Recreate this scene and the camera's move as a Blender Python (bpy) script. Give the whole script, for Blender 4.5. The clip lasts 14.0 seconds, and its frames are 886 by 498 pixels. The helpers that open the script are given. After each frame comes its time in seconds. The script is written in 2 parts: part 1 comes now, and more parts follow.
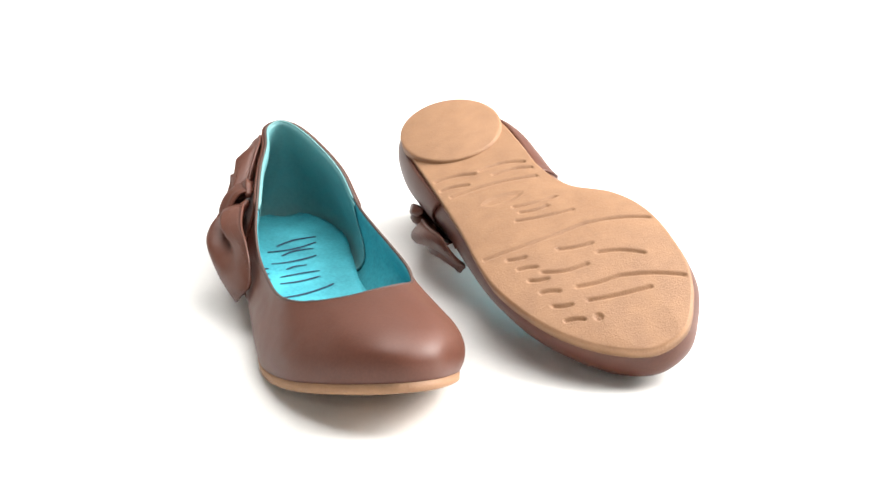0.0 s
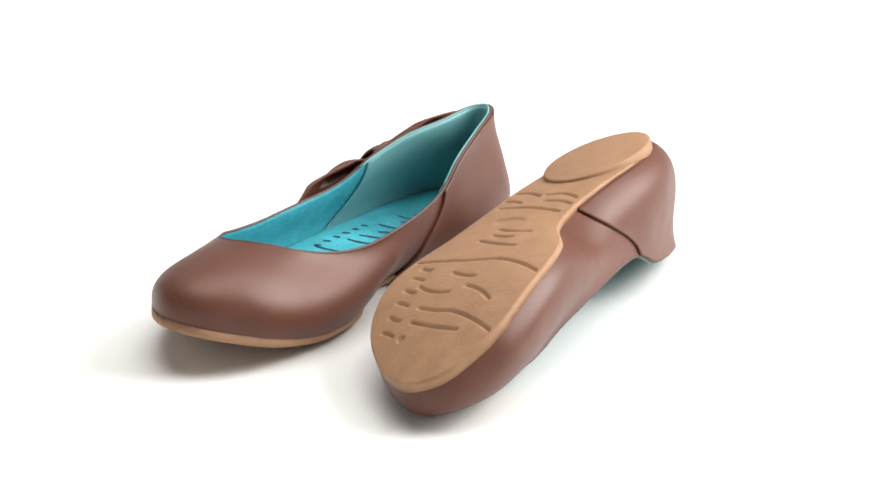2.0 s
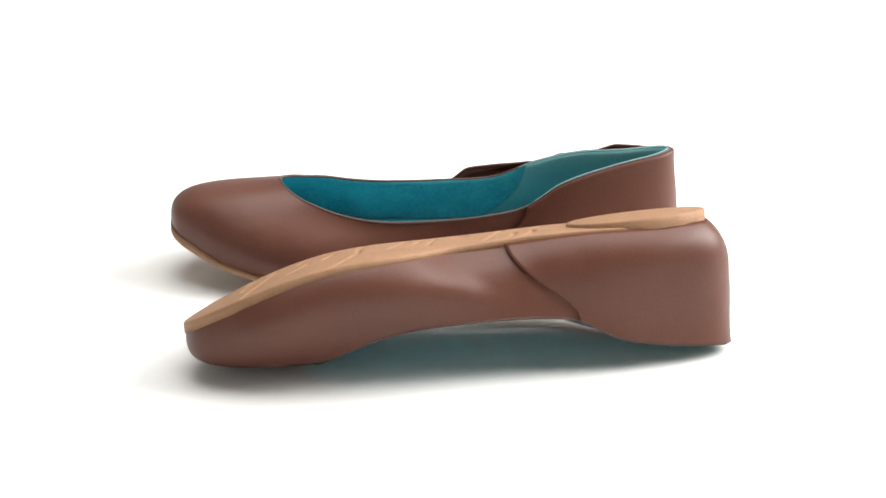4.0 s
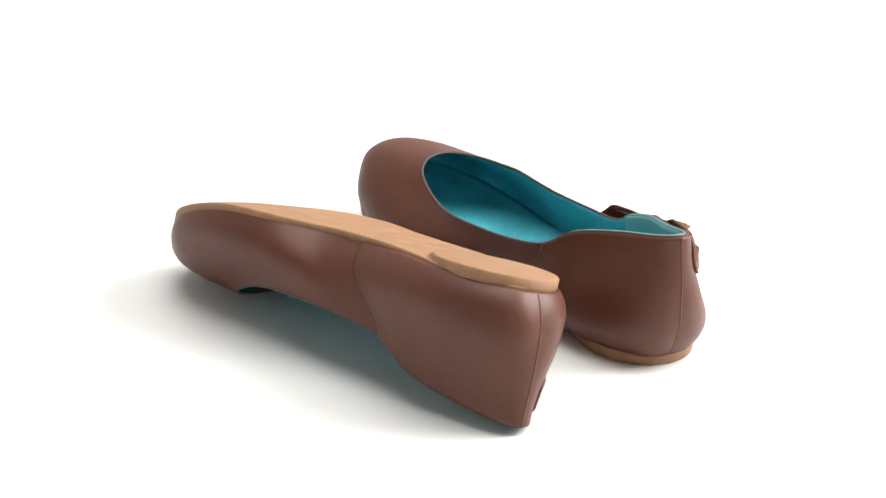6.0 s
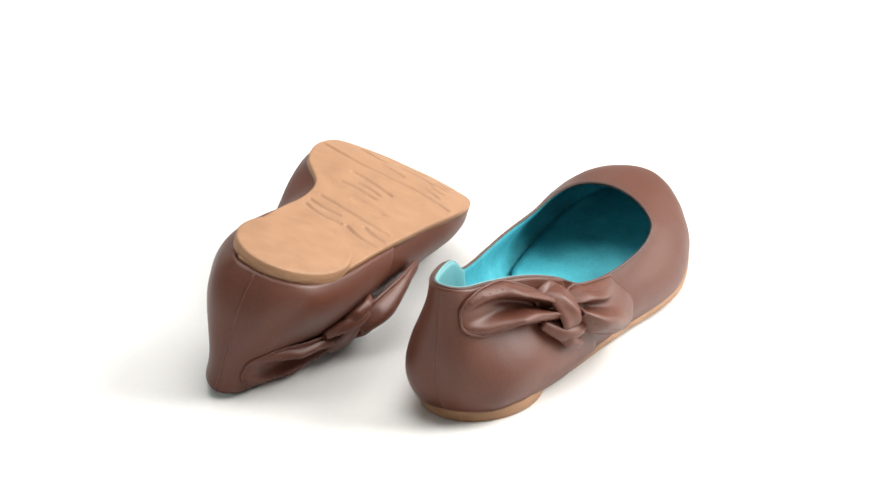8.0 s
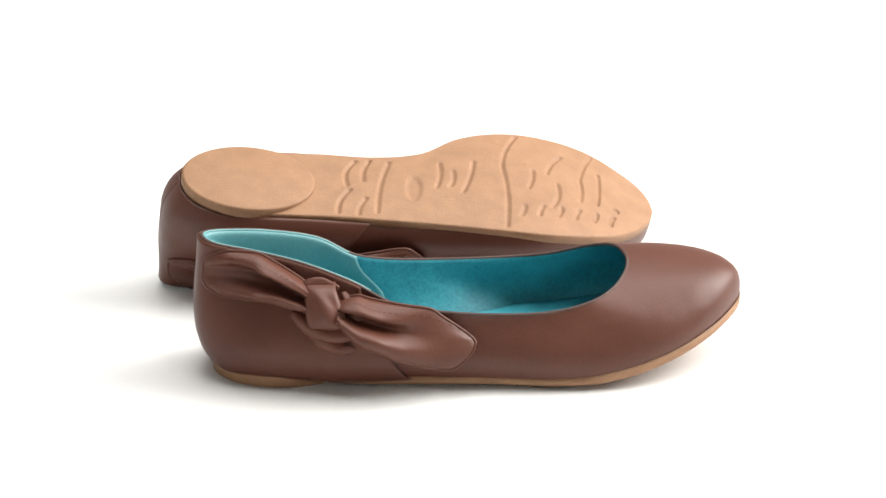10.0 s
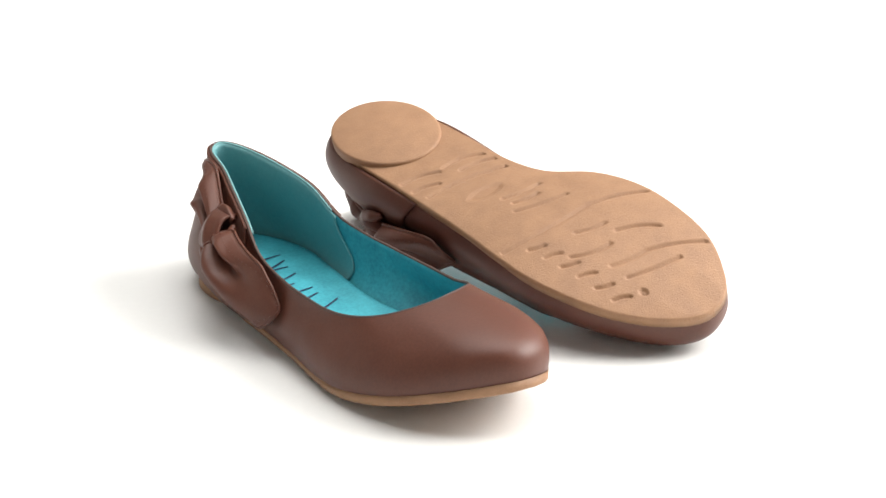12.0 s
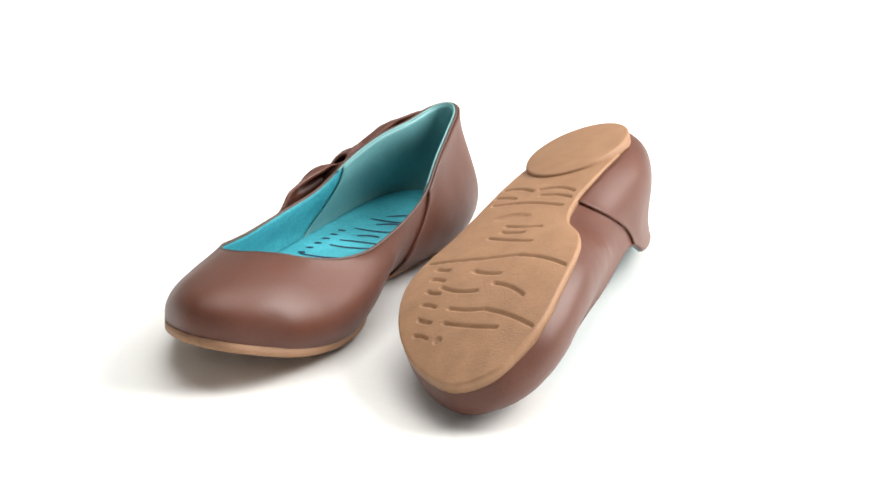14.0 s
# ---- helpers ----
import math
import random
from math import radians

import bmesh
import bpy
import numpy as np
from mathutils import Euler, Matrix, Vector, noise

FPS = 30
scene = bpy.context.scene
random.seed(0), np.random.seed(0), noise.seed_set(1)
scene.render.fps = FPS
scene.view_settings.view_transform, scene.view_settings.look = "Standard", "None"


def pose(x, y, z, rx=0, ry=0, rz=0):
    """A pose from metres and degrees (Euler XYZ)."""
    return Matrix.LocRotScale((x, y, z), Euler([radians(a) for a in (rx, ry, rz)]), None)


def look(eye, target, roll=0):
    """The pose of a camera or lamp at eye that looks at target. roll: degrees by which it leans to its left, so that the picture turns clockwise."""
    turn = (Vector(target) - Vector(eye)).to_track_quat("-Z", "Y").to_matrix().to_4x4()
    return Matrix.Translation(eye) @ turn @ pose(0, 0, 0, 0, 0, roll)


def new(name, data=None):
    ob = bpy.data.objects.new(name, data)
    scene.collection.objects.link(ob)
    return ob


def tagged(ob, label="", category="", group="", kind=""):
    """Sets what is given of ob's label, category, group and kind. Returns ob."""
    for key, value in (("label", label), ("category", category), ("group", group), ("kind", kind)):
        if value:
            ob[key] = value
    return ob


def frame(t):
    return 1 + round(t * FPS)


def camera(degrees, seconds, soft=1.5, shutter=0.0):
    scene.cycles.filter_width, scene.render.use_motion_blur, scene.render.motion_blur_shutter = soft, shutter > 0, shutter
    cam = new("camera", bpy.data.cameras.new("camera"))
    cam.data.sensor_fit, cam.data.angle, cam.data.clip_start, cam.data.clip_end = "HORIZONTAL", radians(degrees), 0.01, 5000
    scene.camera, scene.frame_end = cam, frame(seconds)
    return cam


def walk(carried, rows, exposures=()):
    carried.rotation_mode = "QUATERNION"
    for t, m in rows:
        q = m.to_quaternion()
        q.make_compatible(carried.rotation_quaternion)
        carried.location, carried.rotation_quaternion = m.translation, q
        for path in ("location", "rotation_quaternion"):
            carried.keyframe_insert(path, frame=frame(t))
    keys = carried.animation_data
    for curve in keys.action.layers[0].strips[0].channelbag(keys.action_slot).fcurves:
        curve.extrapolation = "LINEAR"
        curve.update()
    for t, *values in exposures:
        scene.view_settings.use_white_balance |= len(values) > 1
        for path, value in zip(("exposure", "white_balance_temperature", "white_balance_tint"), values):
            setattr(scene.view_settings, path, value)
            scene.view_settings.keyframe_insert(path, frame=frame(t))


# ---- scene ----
# One pair of ballet flats on a slowly turning white product table; the camera stands still.
cam = camera(21.067, 14.0, soft=1.6)
CAMERA_POSE = pose(0, -1.0001, 0.4225, 90 - 21.438, 0, -0.071) @ pose(0, 0, 0, 0, 0, 0.342)
walk(cam, [(0.0, CAMERA_POSE), (14.0, CAMERA_POSE)], exposures=[(0.0, 0.45), (0.3, 0.12), (0.6, 0.0), (14.0, 0.0)])

# ---- world and studio lights ----
world = bpy.data.worlds.new("studio_world")
scene.world = world
world.use_nodes = True
world.node_tree.nodes["Background"].inputs["Color"].default_value = (1.0, 0.99, 0.97, 1)
world.node_tree.nodes["Background"].inputs["Strength"].default_value = 0.115


def softbox(name, eye, target, width, height, watts, colour=(1, 0.985, 0.96)):
    data = bpy.data.lights.new(name, "AREA")
    data.shape, data.size, data.size_y, data.energy, data.color = "RECTANGLE", width, height, watts, colour
    ob = new(name, data)
    ob.matrix_world = look(eye, target)
    return ob


softbox("softbox_key", (1.45, 0.25, 1.05), (0, 0, 0), 1.2, 1.2, 66)
softbox("softbox_top", (0.1, 0.3, 1.9), (0, 0, 0), 1.7, 1.7, 46)

# ---- materials ----
MM = 0.001


def material(name, colour, rough, coat=0.0):
    m = bpy.data.materials.new(name)
    m.use_nodes = True
    b = m.node_tree.nodes["Principled BSDF"]
    b.inputs["Base Color"].default_value = (*colour, 1)
    b.inputs["Roughness"].default_value = rough
    b.inputs["Coat Weight"].default_value = coat
    return m


def surface(name, dark, light, rough, grain, bump, depth=0.0003, blotch=18.0, rough_var=0.1, specular=0.5):
    """A material with colour variation at two scales and a fine relief. grain: bumps per metre."""
    m = material(name, light, rough)
    nt = m.node_tree
    b = nt.nodes["Principled BSDF"]
    tc = nt.nodes.new("ShaderNodeTexCoord")
    big = nt.nodes.new("ShaderNodeTexNoise")
    big.inputs["Scale"].default_value, big.inputs["Detail"].default_value = blotch, 5
    fine = nt.nodes.new("ShaderNodeTexNoise")
    fine.inputs["Scale"].default_value, fine.inputs["Detail"].default_value = grain, 4
    for n in (big, fine):
        nt.links.new(tc.outputs["Object"], n.inputs["Vector"])
    mix = nt.nodes.new("ShaderNodeMath")
    mix.operation, mix.inputs[1].default_value = "MULTIPLY_ADD", 0.65
    nt.links.new(big.outputs["Fac"], mix.inputs[0])
    half = nt.nodes.new("ShaderNodeMath")
    half.operation, half.inputs[1].default_value = "MULTIPLY", 0.35
    nt.links.new(fine.outputs["Fac"], half.inputs[0])
    nt.links.new(half.outputs[0], mix.inputs[2])
    ramp = nt.nodes.new("ShaderNodeValToRGB")
    ramp.color_ramp.elements[0].position, ramp.color_ramp.elements[0].color = 0.32, (*dark, 1)
    ramp.color_ramp.elements[1].position, ramp.color_ramp.elements[1].color = 0.68, (*light, 1)
    nt.links.new(mix.outputs[0], ramp.inputs["Fac"])
    nt.links.new(ramp.outputs["Color"], b.inputs["Base Color"])
    b.inputs["Specular IOR Level"].default_value = specular
    rr = nt.nodes.new("ShaderNodeMapRange")
    rr.inputs["To Min"].default_value, rr.inputs["To Max"].default_value = rough - rough_var, rough + rough_var
    nt.links.new(big.outputs["Fac"], rr.inputs["Value"])
    nt.links.new(rr.outputs["Result"], b.inputs["Roughness"])
    bp = nt.nodes.new("ShaderNodeBump")
    bp.inputs["Strength"].default_value, bp.inputs["Distance"].default_value = bump, depth
    nt.links.new(fine.outputs["Fac"], bp.inputs["Height"])
    nt.links.new(bp.outputs["Normal"], b.inputs["Normal"])
    return m


LEATHER = surface("brown_leather", (0.076, 0.0240, 0.0136), (0.117, 0.0388, 0.0228), 0.45, 900, 0.14, specular=0.37)
EDGE = surface("dark_leather_edge", (0.05, 0.024, 0.018), (0.085, 0.042, 0.032), 0.6, 900, 0.2)
SOLE = surface("tan_rubber", (0.248, 0.126, 0.061), (0.338, 0.183, 0.094), 0.6, 1300, 0.55, 0.0005, 110)
LINING = surface("teal_lining", (0.016, 0.18, 0.235), (0.062, 0.43, 0.50), 0.55, 700, 0.3, blotch=38)
COUNTER = surface("pale_teal_heel_lining", (0.095, 0.265, 0.28), (0.145, 0.345, 0.36), 0.5, 700, 0.3)
FOOTBED = surface("turquoise_footbed", (0.024, 0.25, 0.31), (0.065, 0.45, 0.53), 0.6, 700, 0.3, blotch=60)
COUNTER_EDGE = surface("pale_lining_edge", (0.13, 0.32, 0.33), (0.19, 0.4, 0.41), 0.6, 900, 0.2)
INK = material("dark_blue_ink", (0.012, 0.02, 0.06), 0.5)
PAPER = surface("white_floor", (0.80, 0.80, 0.785), (0.84, 0.84, 0.825), 0.38, 300, 0.03, 0.0002, 3, 0.03)

SPECK = surface("grey_brown_speck", (0.12, 0.09, 0.07), (0.2, 0.16, 0.13), 0.9, 2500, 0.3, 0.0001, 800)
# grey of the added, unseen wall, picked to lower the bounced fill
UNSEEN_WALL = surface("unseen_grey_wall", (0.50, 0.50, 0.49), (0.56, 0.56, 0.55), 0.8, 60, 0.1, 0.001, 2, 0.05)
# dark tone keeps the added ceiling from filling in the shade
UNSEEN_CEILING = surface("unseen_grey_ceiling", (0.10, 0.10, 0.10), (0.13, 0.13, 0.13), 0.85, 60, 0.1, 0.001, 2, 0.05)

# ---- mesh helpers ----


def mesh_object(name, verts, faces, mat, parent=None, label="", smooth=True):
    me = bpy.data.meshes.new(name)
    me.from_pydata([tuple(v) for v in verts], [], faces)
    me.validate()
    me.materials.append(mat)
    if smooth:
        me.polygons.foreach_set("use_smooth", [True] * len(me.polygons))
    ob = new(name, me)
    ob.parent = parent
    if label:
        ob["label"] = label
    return ob


def grid_faces(rows, cols, closed=False, flip=False):
    out = []
    for i in range(rows - 1):
        for j in range(cols if closed else cols - 1):
            a, b = i * cols + j, i * cols + (j + 1) % cols
            c, d = b + cols, a + cols
            out.append((a, d, c, b) if flip else (a, b, c, d))
    return out


def shell(surf, thick, normals):
    """Closed sheet of a grid (rows, cols, 3): the surface and its copy moved along the normals, with rims."""
    rows, cols, _ = surf.shape
    verts = np.concatenate([surf.reshape(-1, 3), (surf + normals * thick).reshape(-1, 3)])
    n = rows * cols
    faces = grid_faces(rows, cols)
    faces += [tuple(n + k for k in reversed(f)) for f in grid_faces(rows, cols)]
    ring = [j for j in range(cols)] + [i * cols + cols - 1 for i in range(1, rows)]
    ring += [(rows - 1) * cols + j for j in range(cols - 2, -1, -1)] + [i * cols for i in range(rows - 2, 0, -1)]
    for a, b in zip(ring, ring[1:] + ring[:1]):
        faces.append((b, a, n + a, n + b))
    return verts, faces


def grid_normals(surf, closed=False):
    if closed:
        du = np.roll(surf, -1, 1) - np.roll(surf, 1, 1)
    else:
        du = np.gradient(surf, axis=1)
    n = np.cross(du, np.gradient(surf, axis=0))
    return n / (np.linalg.norm(n, axis=2, keepdims=True) + 1e-12)


def catmull(points, count, closed=True):
    """A smooth curve through the rows of points."""
    p = np.array(points, float)
    n = len(p)
    u = np.linspace(0, n if closed else n - 1, count, endpoint=not closed)
    k = np.floor(u).astype(int)
    f = (u - k)[:, None]
    pick = (lambda i: p[i % n]) if closed else (lambda i: p[np.clip(i, 0, n - 1)])
    a, b, c, d = pick(k - 1), pick(k), pick(k + 1), pick(k + 2)
    return 0.5 * (2 * b + (c - a) * f + (2 * a - 5 * b + 4 * c - d) * f**2 + (3 * b - a - 3 * c + d) * f**3)


def tube(path, radius, sides=8, closed=False):
    path = np.array(path)
    r = np.broadcast_to(np.asarray(radius, float), (len(path),))
    if closed:
        tan = np.roll(path, -1, 0) - np.roll(path, 1, 0)
    else:
        tan = np.gradient(path, axis=0)
    tan /= np.linalg.norm(tan, axis=1, keepdims=True) + 1e-12
    ref = np.array([0.3, 0.1, 1.0])
    s = np.cross(tan, ref)
    s /= np.linalg.norm(s, axis=1, keepdims=True)
    t = np.cross(tan, s)
    ang = np.linspace(0, 2 * np.pi, sides, endpoint=False)
    v = path[:, None] + r[:, None, None] * (np.cos(ang)[None, :, None] * s[:, None] + np.sin(ang)[None, :, None] * t[:, None])
    verts, n = v.reshape(-1, 3), len(path)
    faces = grid_faces(n, sides, True)
    if closed:
        m = (n - 1) * sides
        faces += [(m + j, m + (j + 1) % sides, (j + 1) % sides, j) for j in range(sides)]
    else:
        faces += [tuple(range(sides - 1, -1, -1)), tuple((n - 1) * sides + j for j in range(sides))]
    return verts, faces


# ---- the studio ----


def build_floor():
    prof = [0.15 * k for k in range(1, 18)] + [2.72]
    sides = 96
    verts, faces = [(0, 0, 0)], []
    for r in prof:
        verts += [(r * math.cos(2 * math.pi * k / sides), r * math.sin(2 * math.pi * k / sides), 0) for k in range(sides)]
    faces += [(0, 1 + k, 1 + (k + 1) % sides) for k in range(sides)]
    for i in range(len(prof) - 1):
        for k in range(sides):
            a, b = 1 + i * sides + k, 1 + i * sides + (k + 1) % sides
            faces.append((a, a + sides, b + sides, b))
    ob = mesh_object("floor", verts, faces, PAPER)
    tagged(ob, "seamless white studio floor with a faint satin sheen", "floor", kind="structure")


build_floor()


def build_unseen_wall():
    """An unseen plain round wall, added grey to close the studio and limit bounce."""
    n = 96
    rings = [(2.6, 0.0), (2.6, 2.597), (2.7, 2.597), (2.7, 0.0)]
    verts = [(r * math.cos(2 * math.pi * k / n), r * math.sin(2 * math.pi * k / n), z) for r, z in rings for k in range(n)]
    faces = [(i * n + k, ((i + 1) % 4) * n + k, ((i + 1) % 4) * n + (k + 1) % n, i * n + (k + 1) % n) for i in range(4) for k in range(n)]
    ob = mesh_object("wall", verts, faces, UNSEEN_WALL, smooth=False)
    tagged(ob, "unseen plain matte pale grey wall added round the white floor to limit bounced light", "wall", kind="structure")


build_unseen_wall()


def build_unseen_ceiling():
    # out of view; put in to close the top and hold back bounced light
    n = 48
    ring_pts = [(2.7 * math.cos(2 * math.pi * k / n), 2.7 * math.sin(2 * math.pi * k / n)) for k in range(n)]
    verts = [(x, y, 2.6) for x, y in ring_pts] + [(x, y, 2.66) for x, y in ring_pts]
    faces = [tuple(range(n - 1, -1, -1)), tuple(range(n, 2 * n))]
    faces += [(k, (k + 1) % n, n + (k + 1) % n, n + k) for k in range(n)]
    ob = mesh_object("ceiling", verts, faces, UNSEEN_CEILING, smooth=False)
    tagged(ob, "unseen matte dark grey ceiling added above the white floor to cut bounced light", "ceiling", kind="structure")


build_unseen_ceiling()

# ---- the shoe, in millimetres: y to the toe, z up, x to the big-toe side ----
# foot outline (x, y) and topline (x, y, z) at matching stations from the heel round the little-toe side
FEATHER = [(5, 2), (-5.5, 4), (-14.5, 13.5), (-19, 37), (-20.5, 65), (-21.5, 92), (-23, 120), (-25.5, 146), (-25.5, 168), (-19.5, 190), (-10, 207), (4, 221),
           (20, 229), (35, 225.5), (44.5, 214), (51, 199), (52.6, 178), (51, 155), (44.5, 134), (31, 114), (26, 90), (26.5, 62), (26, 32), (16.5, 6)]
TOPLINE = [(4.3, -3.5, 60.3), (-3.2, 2, 58.8), (-6, 20, 55.8), (-11, 40, 52.3), (-15, 60, 45.6), (-18.5, 80, 36.2)] + \
          [(-20, 106, 33.0), (-19, 132, 32), (-17.5, 148, 33.0), (-14, 161, 35.6), (-7, 170, 38.2), (1, 175.5, 41)] + \
          [(10, 178.5, 43.4), (19, 178.2, 45.0), (29.5, 174, 44.8), (37.5, 164.5, 41.4), (41.5, 147, 36.2), (43, 127, 33.8)] + \
          [(40, 102, 34.2), (36, 80, 35.8), (32, 62, 39.6), (27.5, 45, 49.8), (20.2, 23, 56), (12.2, 3.2, 59.3)]
# wall shape at those stations: rise at the foot, bulge at the foot, reach and drop at the topline
WALL = [(15, 12.8, 0, 20), (15, 13, 0, 20), (14, 14, 0, 19), (14, 13, 0, 16), (13, 11, 0, 13)] + \
       [(12, 9, 0, 10), (12, 8, 0, 9), (13, 7, .1, 8), (12, 5, .2, 7), (12, 4, .4, 6), (15, 3, .56, 5), (19, 3, .7, 2.6)] + \
       [(20, 3, .74, 2.2), (20, 3, .74, 2.2), (20, 5, .7, 3), (17, 9.5, .5, 5), (15, 12, .3, 7), (13, 11, .1, 8)] + \
       [(12, 10, 0, 9), (12, 14, 0, 10), (13, 17, 0, 12), (14, 18, 0, 16), (14, 17.5, 0, 19), (15, 16, 0, 20)]
SOLE_THICK = 4.0


def underside(y):
    """Height of the sole's underside: lifted over the heel piece, flat at the ball, with a sprung toe."""
    return np.interp(y, [-10, 25, 55, 75, 100, 120, 145, 160, 172, 187, 204, 225, 240], [3.6, 3.2, 1.5, 1.0, 0.6, 0.2, 0.0, 0.6, 2.3, 6.0, 11.0, 18.3, 23.5])


def smooth_underside(y):
    y = np.asarray(y, float)
    return sum(underside(y + d) for d in (-12, -8, -4, 0, 4, 8, 12)) / 7


def outline(grow=0.0, count=192):
    f = catmull(FEATHER, count)
    t = np.roll(f, -1, 0) - np.roll(f, 1, 0)
    n = np.stack([-t[:, 1], t[:, 0]], 1) / np.linalg.norm(t, axis=1, keepdims=True)
    return f + n * grow, n


COLS, ROWS = 240, 36


def wall_surface():
    """The outer face of the upper: rows from the sole to the topline, columns round the shoe."""
    f, n = outline(0.0, COLS)
    top, wall = catmull(TOPLINE, COLS), catmull(WALL, COLS)
    n3 = np.concatenate([n, np.zeros((COLS, 1))], 1)
    lap = np.interp(f[:, 1], [0, 55, 85], [1.0, 0.9, 0.0])[:, None]
    base = np.concatenate([f + n * lap, (smooth_underside(f[:, 1]) + SOLE_THICK)[:, None] - 1.7 * lap], 1)
    up = np.array([0, 0, 1.0])
    p1 = base + n3 * wall[:, 1:2] + up * wall[:, 0:1]
    p2 = top + np.concatenate([(f - top[:, :2]) * wall[:, 2:3], -wall[:, 3:4]], 1)
    v = np.linspace(0, 1, ROWS)[:, None, None]
    surf = (1 - v) ** 3 * base + 3 * v * (1 - v) ** 2 * p1 + 3 * v * v * (1 - v) * p2 + v**3 * top
    for i in range(1, ROWS - 1):
        fade = math.sin(math.pi * i / (ROWS - 1))
        for j in range(COLS):
            q = Vector(surf[i, j])
            surf[i, j] += n3[j] * fade * (0.9 * noise.noise(q * 0.028) + 0.35 * noise.noise(q * 0.07) + 0.14 * noise.noise(q * 0.19))
    return surf


# bars moulded into the sole and inked on the footbed: chains of (x, y) in millimetres
def arc(cx, cy, rx, ry, start, stop, tilt=0.0, count=14):
    """Part of a tilted ellipse as a chain; angles in degrees."""
    out = []
    for a in np.radians(np.linspace(start, stop, count)):
        px, py = rx * math.cos(a), ry * math.sin(a)
        c, q = math.cos(math.radians(tilt)), math.sin(math.radians(tilt))
        out.append((cx + px * c - py * q, cy + px * q + py * c))
    return out


def bend(a, b, sag, count=9):
    """A stroke from a to b, bowed sideways by sag."""
    dx, dy = b[0] - a[0], b[1] - a[1]
    ln = math.hypot(dx, dy)
    return [(a[0] + dx * k - dy / ln * sag * math.sin(math.pi * k), a[1] + dy * k + dx / ln * sag * math.sin(math.pi * k)) for k in np.linspace(0, 1, count)]


# loose bowed sweeps across the waist, then wider ones over the ball
SOLE_STROKES = [bend((2, 76), (22, 82), -2.4), bend((6, 84), (23, 89), -1.4), bend((-22, 70), (-1, 77), -2.4), bend((-21, 79), (-7, 84), -1.2), bend((-17, 88), (22, 98), -1.4),
                bend((3, 118), (22, 122), 1.0), bend((4, 124.5), (16, 127.5), 1.0), bend((0, 130), (24, 138.5), 0.8),
                bend((-23, 147.5), (23, 152), 1.5) + bend((23, 152), (51, 164), -1.5), bend((7, 162.5), (21, 167), 0.8), bend((38, 184), (21, 174), 1.2),
                bend((14, 178), (-5, 172.5), -1.8), bend((4.5, 188), (23, 191), 0.8) + bend((24, 191.5), (49, 203), -0.8), bend((5.5, 197), (32, 202.5), 0.6),
                arc(5.5, 206.5, 1.0, 1.0, 0, 360)]
# a row of short bars along the little-toe side of the ball
SOLE_STROKES += [bend((-14.5 + 1.4 * k, 155.5 + 9.2 * k), (-7.5 + 1.4 * k, 158.5 + 9.2 * k), 0.5 * (-1) ** k) for k in range(6)]
SOLE_ISLAND = (1.5, 107.0, 10.5, 4.3, 8.0)  # a shallow oval hollow: centre, half axes, tilt
FOOTBED_STROKES = [bend((16, 34), (-4, 42), 2.6), bend((15, 40), (-9, 48), -1.6), bend((13, 47), (-3, 53), 2.2), bend((13, 55), (-9, 62), -1), bend((7, 65), (-3, 69), 1.2),
                   bend((12, 73), (-7, 78), 0.9), bend((11, 79.5), (-8, 85), -0.9), bend((16, 89), (-14, 101), -1.8), bend((5, 104), (-6, 108), 0.8), bend((3, 112), (-7, 117), -1.2),
                   bend((4, 120), (-10, 127), -0.8)]
FOOTBED_STROKES += [bend((-11 - 0.3 * k, 67 + 6.3 * k), (-14 - 0.3 * k, 69 + 6.3 * k), 0.3, 5) for k in range(6)]


def stroke_depth(x, y, strokes, width):
    """1 on a stroke, 0 away from it, for arrays of places."""
    best = np.full(x.shape, 1e9)
    for chain in strokes:
        for (ax, ay), (bx, by) in zip(chain, chain[1:]):
            dx, dy = bx - ax, by - ay
            k = np.clip(((x - ax) * dx + (y - ay) * dy) / (dx * dx + dy * dy + 1e-9), 0, 1)
            best = np.minimum(best, np.hypot(x - ax - k * dx, y - ay - k * dy))
    k = np.clip(1.0 - (best - 0.2 * width) / (0.7 * width), 0, 1)
    return k * k * (3 - 2 * k)


def ribbon(chain, width, height_at):
    """A flat inked stroke lying on a surface given by height_at(y)."""
    p = catmull(chain, max(6, 5 * len(chain)), False) if len(chain) > 2 else np.linspace(chain[0], chain[1], 6)
    t = np.gradient(p, axis=0)
    n = np.stack([-t[:, 1], t[:, 0]], 1) / (np.linalg.norm(t, axis=1, keepdims=True) + 1e-9)
    taper = width * (0.65 + 0.35 * np.sin(np.linspace(0.2, 2.9, len(p))))[:, None] / 2
    a, b = p + n * taper, p - n * taper
    rows = [np.concatenate([q, [height_at(q[0], q[1])]]) for pair in zip(a, b) for q in pair]
    return rows, grid_faces(len(p), 2)


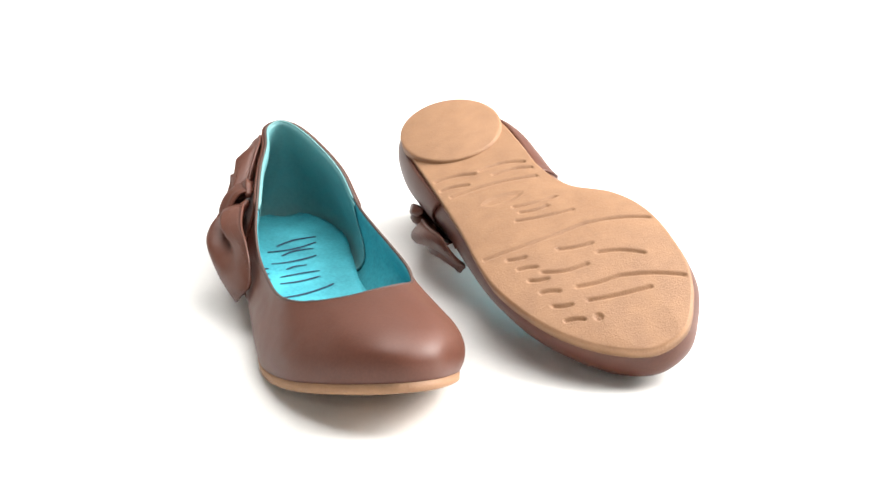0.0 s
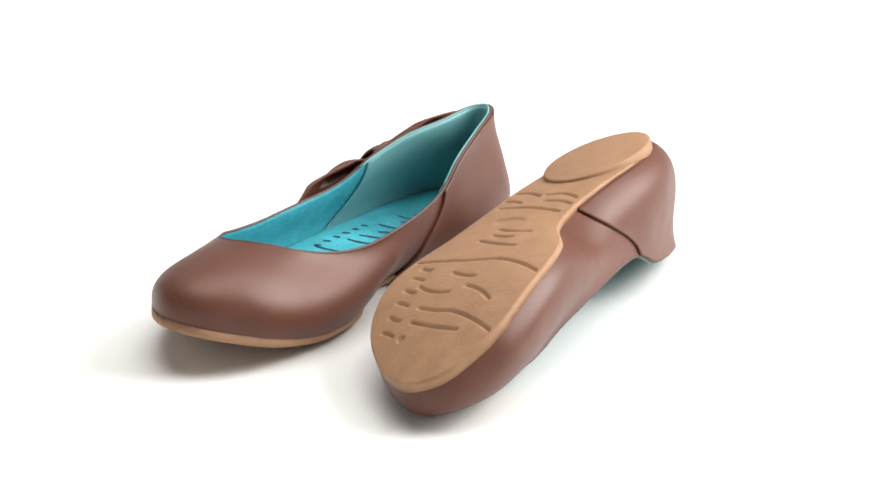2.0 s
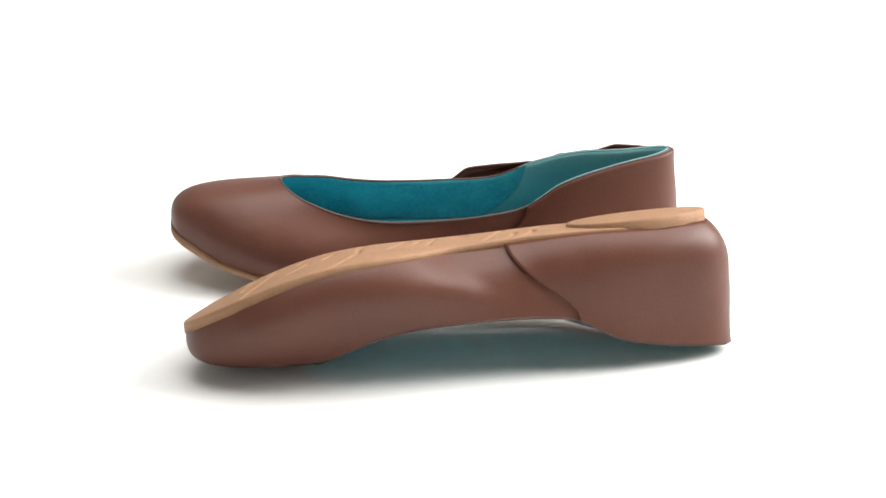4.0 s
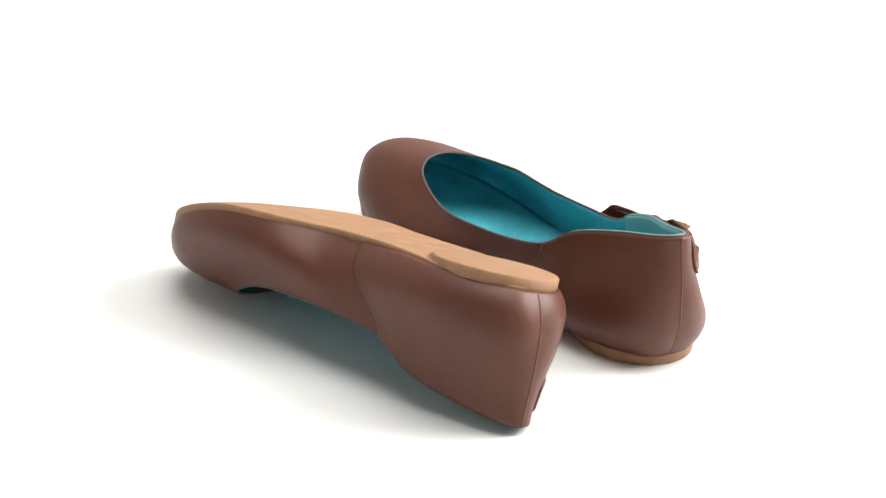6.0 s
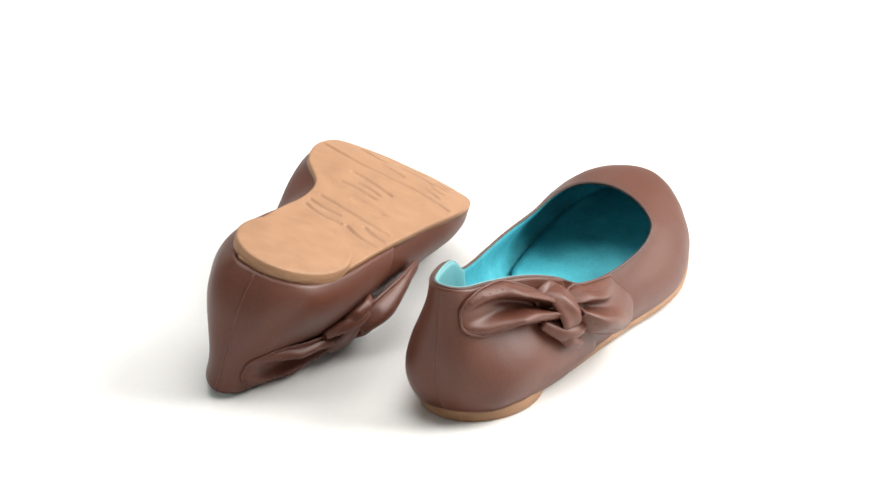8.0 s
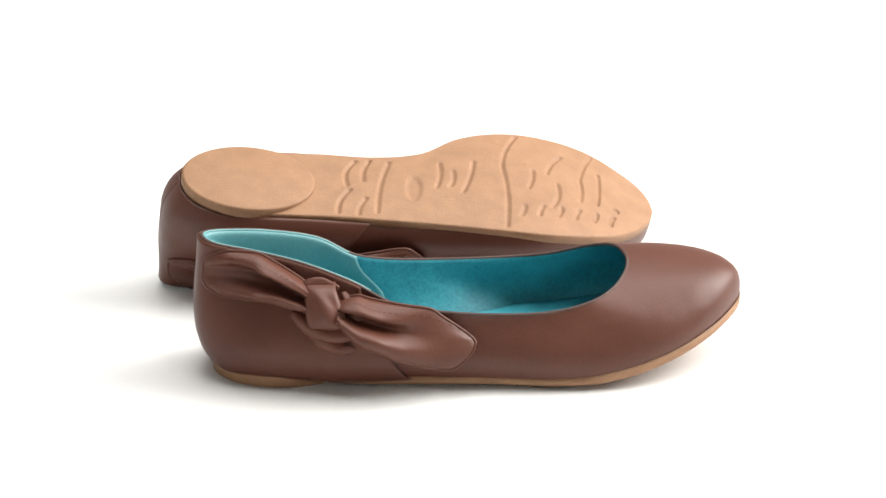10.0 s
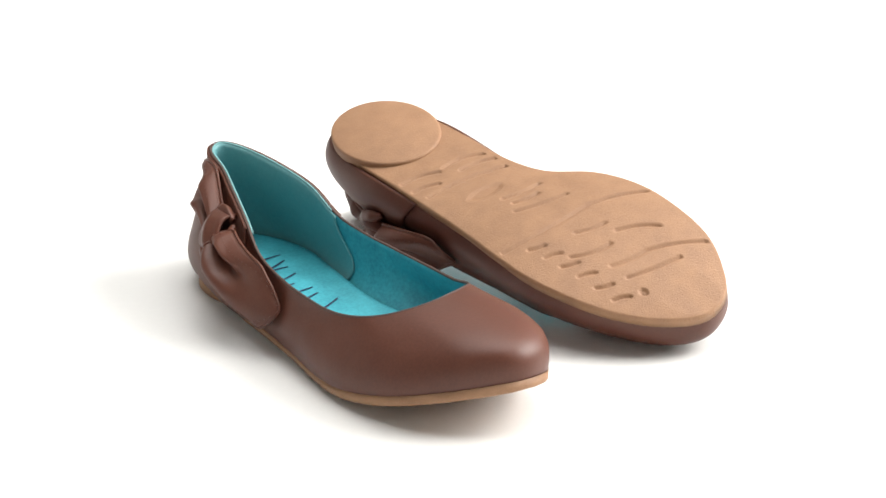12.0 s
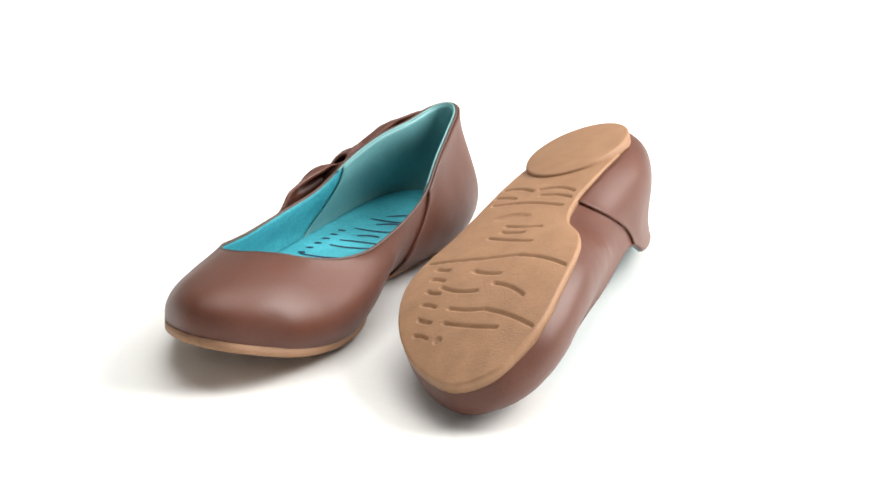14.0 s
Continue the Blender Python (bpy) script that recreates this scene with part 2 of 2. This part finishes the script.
def build_shoe(side, label):
    """side: 1 for the left shoe, -1 for the right one, its mirror image."""
    shoe = new("ballet_flat")
    shoe.empty_display_size = 0.02
    tagged(shoe, label, "shoe", "pair of ballet flats")

    def add(name, verts, faces, mat, parent=shoe, text=""):
        v = np.array(verts, float) * MM
        v[:, 0] *= side
        if side < 0:
            faces = [tuple(reversed(q)) for q in faces]
        return mesh_object(name, v, faces, mat, parent, text)

    outer = wall_surface()
    nrm = -grid_normals(outer, True)
    mid = outer[ROWS // 2] - outer[ROWS // 2].mean(0)
    if (nrm[ROWS // 2] * mid).sum() < 0:
        nrm = -nrm
    # upper: outer face
    add("upper", outer.reshape(-1, 3), grid_faces(ROWS, COLS, True), LEATHER, text="smooth brown leather upper")
    # lining
    inner = outer - nrm * 1.6
    inner[-1] = outer[-1] - nrm[-1] * 1.2
    seam = int(COLS * 20 / 24)
    lat = int(COLS * 4.6 / 24)
    heel_cols = [(seam + k) % COLS for k in range((lat - seam) % COLS + 1)]

    def heel_part(surf, low_station, top_station, tuck=0.0):
        """The heel end of a surface, from the seam on the big-toe side to a slanted seam on the other."""
        out = np.zeros((ROWS, 110, 3))
        for i in range(ROWS):
            k = i / (ROWS - 1)
            stop = low_station + (top_station - low_station) * k**0.6
            u = np.linspace(-4 + tuck * (1 - k) ** 2.5, stop, 110) * COLS / 24
            c = np.floor(u).astype(int)
            fr = (u - c)[:, None]
            out[i] = surf[i, c % COLS] * (1 - fr) + surf[i, (c + 1) % COLS] * fr
        return out

    add("lining", inner.reshape(-1, 3), grid_faces(ROWS, COLS, True, True), LINING, text="teal fabric lining")
    v, fc = shell(heel_part(inner - nrm * 0.5, 5.3, 4.2, 0.9), -0.3, heel_part(nrm, 5.3, 4.2, 0.9))
    add("heel_lining", v, fc, COUNTER, text="pale teal heel lining")
    # quarter panel laid over the vamp
    v, fc = shell(heel_part(outer + nrm * 0.2, 4.75, 4.2), 1.1, heel_part(nrm, 4.75, 4.2))
    add("quarter", v, fc, LEATHER, text="brown leather heel quarter with a stitched front edge")
    # topline binding
    rim = outer[-1] - nrm[-1] * 0.5
    v, fc = tube(rim, 0.75, 8, True)
    add("topline_binding", v, fc, EDGE)
    edge_cols = heel_cols[2:-2]
    v, fc = tube((outer[-1] - nrm[-1] * 1.5 + np.array([0, 0, 0.3]))[edge_cols], 0.45, 6)
    add("lining_edge", v, fc, COUNTER_EDGE)
    # back seam
    v, fc = tube(outer[1:, 0] + nrm[1:, 0] * 0.9, 0.7, 6)
    add("back_seam", v, fc, LEATHER)
    # footbed
    n_y, n_s = 80, 24
    ring = outline(-1.5, 600)[0]
    ys = np.linspace(ring[:, 1].min() + 0.6, ring[:, 1].max() - 0.6, n_y)

    def edges(y, rg):
        rg = np.roll(rg, -int(rg[:, 1].argmin()), 0)
        k = int(rg[:, 1].argmax())
        lat_pts, med_pts = rg[:k + 1], np.concatenate([rg[k:], rg[:1]])[::-1]
        return np.interp(y, lat_pts[:, 1], lat_pts[:, 0]), np.interp(y, med_pts[:, 1], med_pts[:, 0])

    def bed_edges(y):
        a, b = edges(y, ring)
        e = np.interp(y, [3, 15, 40, 110, 150], [0.5, 3, 4.5, 3, 0])
        return a - e, b + e

    def bed_height(x, y):
        a, b = bed_edges(y)
        return smooth_underside(y) + np.interp(y, [0, 80, 150, 243], [10.5, 11, 8.5, 7.5]) + 1.5 * (2 * (x - a) / (b - a) - 1) ** 2

    bed = np.zeros((n_y, n_s, 3))
    for i, y in enumerate(ys):
        a, b = bed_edges(y)
        s = np.linspace(0, 1, n_s)
        bed[i, :, 0] = a + (b - a) * s
        bed[i, :, 1] = y
        bed[i, :, 2] = bed_height(bed[i, :, 0], y)
    v, fc = shell(bed, -2.0, np.broadcast_to([0, 0, 1.0], bed.shape))
    bed_part = add("footbed", v, fc, FOOTBED, text="turquoise footbed with dark blue inked strokes")
    for chain in FOOTBED_STROKES:
        v, fc = ribbon(chain, 1.4, lambda x, y: bed_height(x, y) + 0.25)
        add("ink_stroke", v, fc, INK, bed_part)
    # outsole
    rg = outline(0.6, 600)[0]
    n_y, n_s = 400, 130
    y0, y1 = rg[:, 1].min() + 0.05, rg[:, 1].max() - 0.05
    ys = y0 + (y1 - y0) * (0.5 - 0.5 * np.cos(np.linspace(0.02, np.pi - 0.02, n_y)))
    low, inside = np.zeros((n_y, n_s, 3)), np.zeros((n_y, n_s))
    for i, y in enumerate(ys):
        a, b = edges(y, rg)
        low[i, :, 0] = a + (b - a) * (0.5 - 0.5 * np.cos(np.linspace(0, np.pi, n_s))) * 0.6 + (b - a) * 0.4 * np.linspace(0, 1, n_s)
        low[i, :, 1] = y
        rim = np.minimum(np.minimum(low[i, :, 0] - a, b - low[i, :, 0]), 0.8 * min(y - y0, y1 - y))
        crown = np.interp(y, [70, 120, 200], [0.5, 2.0, 1.7]) * np.clip(1 - rim / 28, 0, 1) ** 2
        low[i, :, 2] = smooth_underside(y) + crown - np.interp(y, [158, 190], [0, 0.7])
        low[i, :, 2] += 0.5 * np.clip(1 - rim / 0.8, 0, 1) ** 2
        inside[i] = np.clip((rim - 1.5) / 1.5, 0, 1)
    low[:, :, 2] += 1.2 * inside * stroke_depth(low[:, :, 0], low[:, :, 1], SOLE_STROKES, 1.4)
    cx, cy, rx, ry, tilt = SOLE_ISLAND
    du, dv = low[:, :, 0] - cx, low[:, :, 1] - cy
    ca, sa = math.cos(math.radians(tilt)), math.sin(math.radians(tilt))
    low[:, :, 2] += 0.8 * np.clip(3 - 3 * np.hypot((du * ca + dv * sa) / rx, (dv * ca - du * sa) / ry), 0, 1)
    v, fc = shell(low, SOLE_THICK, np.broadcast_to([0, 0, 1.0], low.shape))
    sole = add("outsole", v, fc, SOLE, text="tan rubber outsole")
    # heel piece: a low rounded disc
    f = np.array([(24.2 * math.cos(a), 30.8 + 30.4 * math.sin(a)) for a in np.linspace(0, 2 * math.pi, 72, endpoint=False)])
    layers = [(0.95, 0.0), (0.985, 0.25), (1.0, 0.7), (1.0, 3.8), (0.995, 5.2)]
    verts = [(3.5, 30.8, 0)]
    for k, z in layers:
        verts += [(3.5 + x * k, 30.8 + (y - 30.8) * k, z) for x, y in f]
    faces = [(0, 1 + (j + 1) % 72, 1 + j) for j in range(72)]
    for i in range(len(layers) - 1):
        for j in range(72):
            a, b = 1 + i * 72 + j, 1 + i * 72 + (j + 1) % 72
            faces.append((a, b, b + 72, a + 72))
    add("heel_piece", verts, faces, SOLE, text="round tan rubber heel piece")
    build_bow(add, outer, nrm, *((1.55, 0.0) if side < 0 else (1.0, 0.25)))
    return shoe


def build_bow(add, outer, nrm, puff, loose):
    """The knotted bow on the little-toe side: places are (y, z) on the wall and a height above it."""
    def wall(y, z, h, with_normal=False):
        u = np.interp(y, [-2, 2, 7, 16, 38, 62, 87, 114, 139], [0.3, 0.8, 1.3, 2, 3, 4, 5, 6, 7]) * COLS / 24
        c0 = int(u)
        k = u - c0
        col = outer[:, c0] * (1 - k) + outer[:, c0 + 1] * k
        nn = nrm[:, c0] * (1 - k) + nrm[:, c0 + 1] * k
        p = np.array([np.interp(z, col[:, 2], col[:, a]) for a in range(3)])
        p[2] = z
        n = np.array([np.interp(z, col[:, 2], nn[:, a]) for a in range(3)])
        n[2] *= 0.4
        n /= np.linalg.norm(n)
        lift = puff + loose * np.clip((y - 32) / 16, 0, 1)
        return (p + n * 1.2, n) if with_normal else p + n * (h * lift + 1.2)

    def leaf(name, centre, widths, height, text):
        n_s, n_w = 44, 30
        mid = catmull(centre, n_s, False)
        t = np.gradient(mid, axis=0)
        across = np.stack([-t[:, 1], t[:, 0]], 1) / np.linalg.norm(t, axis=1, keepdims=True)
        half = np.interp(np.linspace(0, 1, n_s), *widths)
        g = np.zeros((n_s, n_w, 3))
        for i in range(n_s):
            for j in range(n_w):
                w = -1 + 2 * j / (n_w - 1)
                y, z = mid[i] + across[i] * half[i] * w
                g[i, j] = wall(y, z, height(i / (n_s - 1), w))
        n = grid_normals(g)
        if (n[..., 0] < 0).mean() < 0.5:
            n = -n
        v, fc = shell(g, -1.1, n)
        part_ob = add(name, v, fc, LEATHER, text=text)
        stitches = []
        for path in (g[3:, 3], g[3:, -4]):
            for k in range(0, len(path) - 3, 2):
                stitches.append((path[k] * 0.8 + path[k + 1] * 0.2, path[k] * 0.1 + path[k + 1] * 0.9))
        sv, sf = [], []
        for a, b in stitches:
            tv, tf = tube(np.array([a, b]), 0.2, 5)
            sf += [tuple(q + len(sv) for q in face) for face in tf]
            sv += [tuple(q) for q in tv]
        add("stitching", sv, sf, LEATHER, part_ob)
        edge = np.concatenate([g[:, 0], g[-1, 1:-1], g[::-1, -1], g[0, -2:0:-1]])
        v, fc = tube(edge, 0.65, 6, True)
        add("leaf_edge", v, fc, LEATHER, part_ob)
        return part_ob

    def rear(s, w):
        rise = np.clip(s / 0.55, 0, 1) ** 1.5
        lip = 8.5 * (1 - np.exp(-((w + 0.02) / (0.30 + 0.22 * (1 - s))) ** 4)) * (1 - abs(w) ** 7)
        return 0.4 + rise * lip * (1 - 0.5 * s) + 0.35 * math.sin(10 * w + 6 * s) * rise + 1.5 * s

    def front(s, w):
        rise = np.sin(np.pi * np.clip(0.18 + s * 0.82, 0, 1)) ** 0.8
        gap = np.clip(1 - s / 0.95, 0, 1)
        lobes = 8.5 * (1 - np.exp(-((w - 0.05) / (0.18 + 0.2 * s)) ** 2)) * (1 - w**6) * (1 - 0.25 * w)
        flat = 3.5 * (1 - w * w)
        return 0.5 + 3.0 * rise + rise * (lobes * gap + flat * (1 - gap)) + 0.3 * math.sin(7 * w - 6 * s) * rise

    leaf("bow_rear_loop", [(2, 47), (13, 47.5), (28, 44.5), (44, 38)], ([0, 0.08, 0.22, 0.45, 0.7, 1], [3, 6.5, 9.5, 10, 7.5, 4.5]), rear,
         "folded brown leather bow loop with an open crease")
    leaf("bow_front_loop", [(55, 35), (73, 30), (92, 26), (115, 23)], ([0, 0.2, 0.5, 0.72, 0.78, 1], [4.5, 11, 12.6, 13, 12.6, 0.8]), front,
         "pointed brown leather bow tail with stitched edge")

    def lump(path, radii, flat):
        """A tapered soft band over the wall, never reaching through it."""
        pts = catmull(path, 26, False)
        rad = np.interp(np.linspace(0, 1, 26), np.linspace(0, 1, len(radii)), radii)
        mids = np.array([wall(*p) for p in pts])
        v, fc = tube(mids, rad, 18)
        v = v.reshape(26, 18, 3)
        for i in range(26):
            foot, n = wall(pts[i, 0], pts[i, 1], 0, True)
            for j in range(18):
                d = v[i, j] - mids[i]
                v[i, j] += d * (0.13 * noise.noise(Vector(v[i, j] * 0.16)) + 0.08 * math.sin(j * 1.4 + i * 0.22))
                d = v[i, j] - mids[i]
                v[i, j] += n * float(d @ n) * (flat - 1)
                low = float((v[i, j] - foot) @ n)
                if low < 0.2:
                    v[i, j] += n * (0.2 - low)
        return v.reshape(-1, 3), fc

    # the band wrapped round the middle of the bow
    n_a, n_y = 30, 22
    g = np.zeros((n_a, n_y, 3))
    for i, a in enumerate(np.linspace(0.03, math.pi - 0.03, n_a)):
        for j in range(n_y):
            q = -1 + 2 * j / (n_y - 1)
            z = 37.0 + 9.5 * math.cos(a)
            h = 8.6 * math.sin(a) ** 0.5 * (1 - 0.25 * abs(q) ** 5) + 0.5 * math.sin(a) * math.cos(5.0 * q + 0.9 * math.cos(a)) - 0.8
            g[i, j] = wall(49.5 + 8.4 * q * (0.82 + 0.18 * math.sin(a)) + 0.16 * (36 - z), z, max(h, 0.1))
    n = grid_normals(g)
    if (n[..., 0] < 0).mean() < 0.5:
        n = -n
    v, fc = shell(g, -1.2, n)
    knot = add("bow_knot", v, fc, LEATHER, text="tight knot of wrinkled brown leather")
    for path, radii in (([(36, 42, 1.8), (42, 45, 2.4), (48, 46.5, 2.2), (56, 44, 1.6)], [2.0, 2.6, 2.4, 1.4]),
                        ([(36, 34, 2.0), (43, 29, 3.0), (51, 26.5, 3.6), (60, 27.5, 3.6), (66, 32, 2.2)], [2.0, 3.4, 3.8, 3.4, 1.6]),
                        ([(44, 28, 2.0), (48, 24, 2.8), (54, 21, 2.4), (59, 19.5, 1.0)], [2.4, 3.2, 2.8, 1.0]),
                        ([(58, 42, 1.6), (61.5, 37.5, 3.4), (63, 32, 3.2), (62, 27, 1.8)], [1.4, 2.6, 2.8, 1.6])):
        v, fc = lump(path, radii, 0.85)
        add("fold", v, fc, LEATHER, knot)


right_shoe = build_shoe(-1, "brown leather ballet flat with side bow standing upright on its sole")
left_shoe = build_shoe(1, "brown leather ballet flat lying upside down showing its tan sole")

RIGHT_REST = pose(-0.0792, 0.0877, 0.0, 0, 0, -170.1)
LEFT_REST = Matrix(((0.91969, 0.30719, 0.24457, -0.00605), (0.26667, -0.94582, 0.18521, 0.11703), (0.28821, -0.10512, -0.95179, 0.0593), (0, 0, 0, 1)))





def build_speck():
    """The tiny centre mark at the middle of the table."""
    rng = random.Random(4)
    sides, rings = 9, [(1.0, 0.0), (0.85, 0.5), (0.4, 0.85)]
    verts = []
    for k, z in rings:
        for j in range(sides):
            a = 2 * math.pi * j / sides
            r = 0.0008 * k * rng.uniform(0.75, 1.2)
            verts.append((1.4 * r * math.cos(a), r * math.sin(a), 0.0006 * z))
    faces = [(i * sides + j, i * sides + (j + 1) % sides, (i + 1) * sides + (j + 1) % sides, (i + 1) * sides + j) for i in range(2) for j in range(sides)]
    faces += [tuple(2 * sides + j for j in range(sides)), tuple(range(sides - 1, -1, -1))]
    ob = mesh_object("centre_speck", verts, faces, SPECK)
    tagged(ob, "tiny grey-brown centre mark at the middle of the turning table", "speck")


build_speck()


# small unevenness of the table's turning: seconds, degrees
JITTER_T = [0, 0.5, 1, 1.5, 2, 2.5, 3.6, 4.8, 5, 5.5, 6, 6.5, 7, 7.5, 8, 8.5, 9.7, 10.8, 11.5, 12, 12.5, 13, 13.5, 14]
JITTER_D = [1.51, 0.9, 0.8, 0.35, -0.15, 0.5, -0.1, 0.09, -0.3, -0.88, -1.04, -0.5, -1.25, -1.3, -1.1, -0.2, 0.25, 0.57, 0.19, 1.01, 1.34, 1.4, -0.7, -0.5]


def turn(t):
    """The table's angle in degrees."""
    return -0.045 + t * (-24.264 + t * (-0.45595 + t * 0.0101439)) + float(np.interp(t, JITTER_T, JITTER_D))


def motions():
    times = [0.5 * k for k in range(29)]
    for shoe, rest in ((right_shoe, RIGHT_REST), (left_shoe, LEFT_REST)):
        walk(shoe, [(t, pose(0, 0, 0, 0, 0, turn(t)) @ rest) for t in times])


motions()
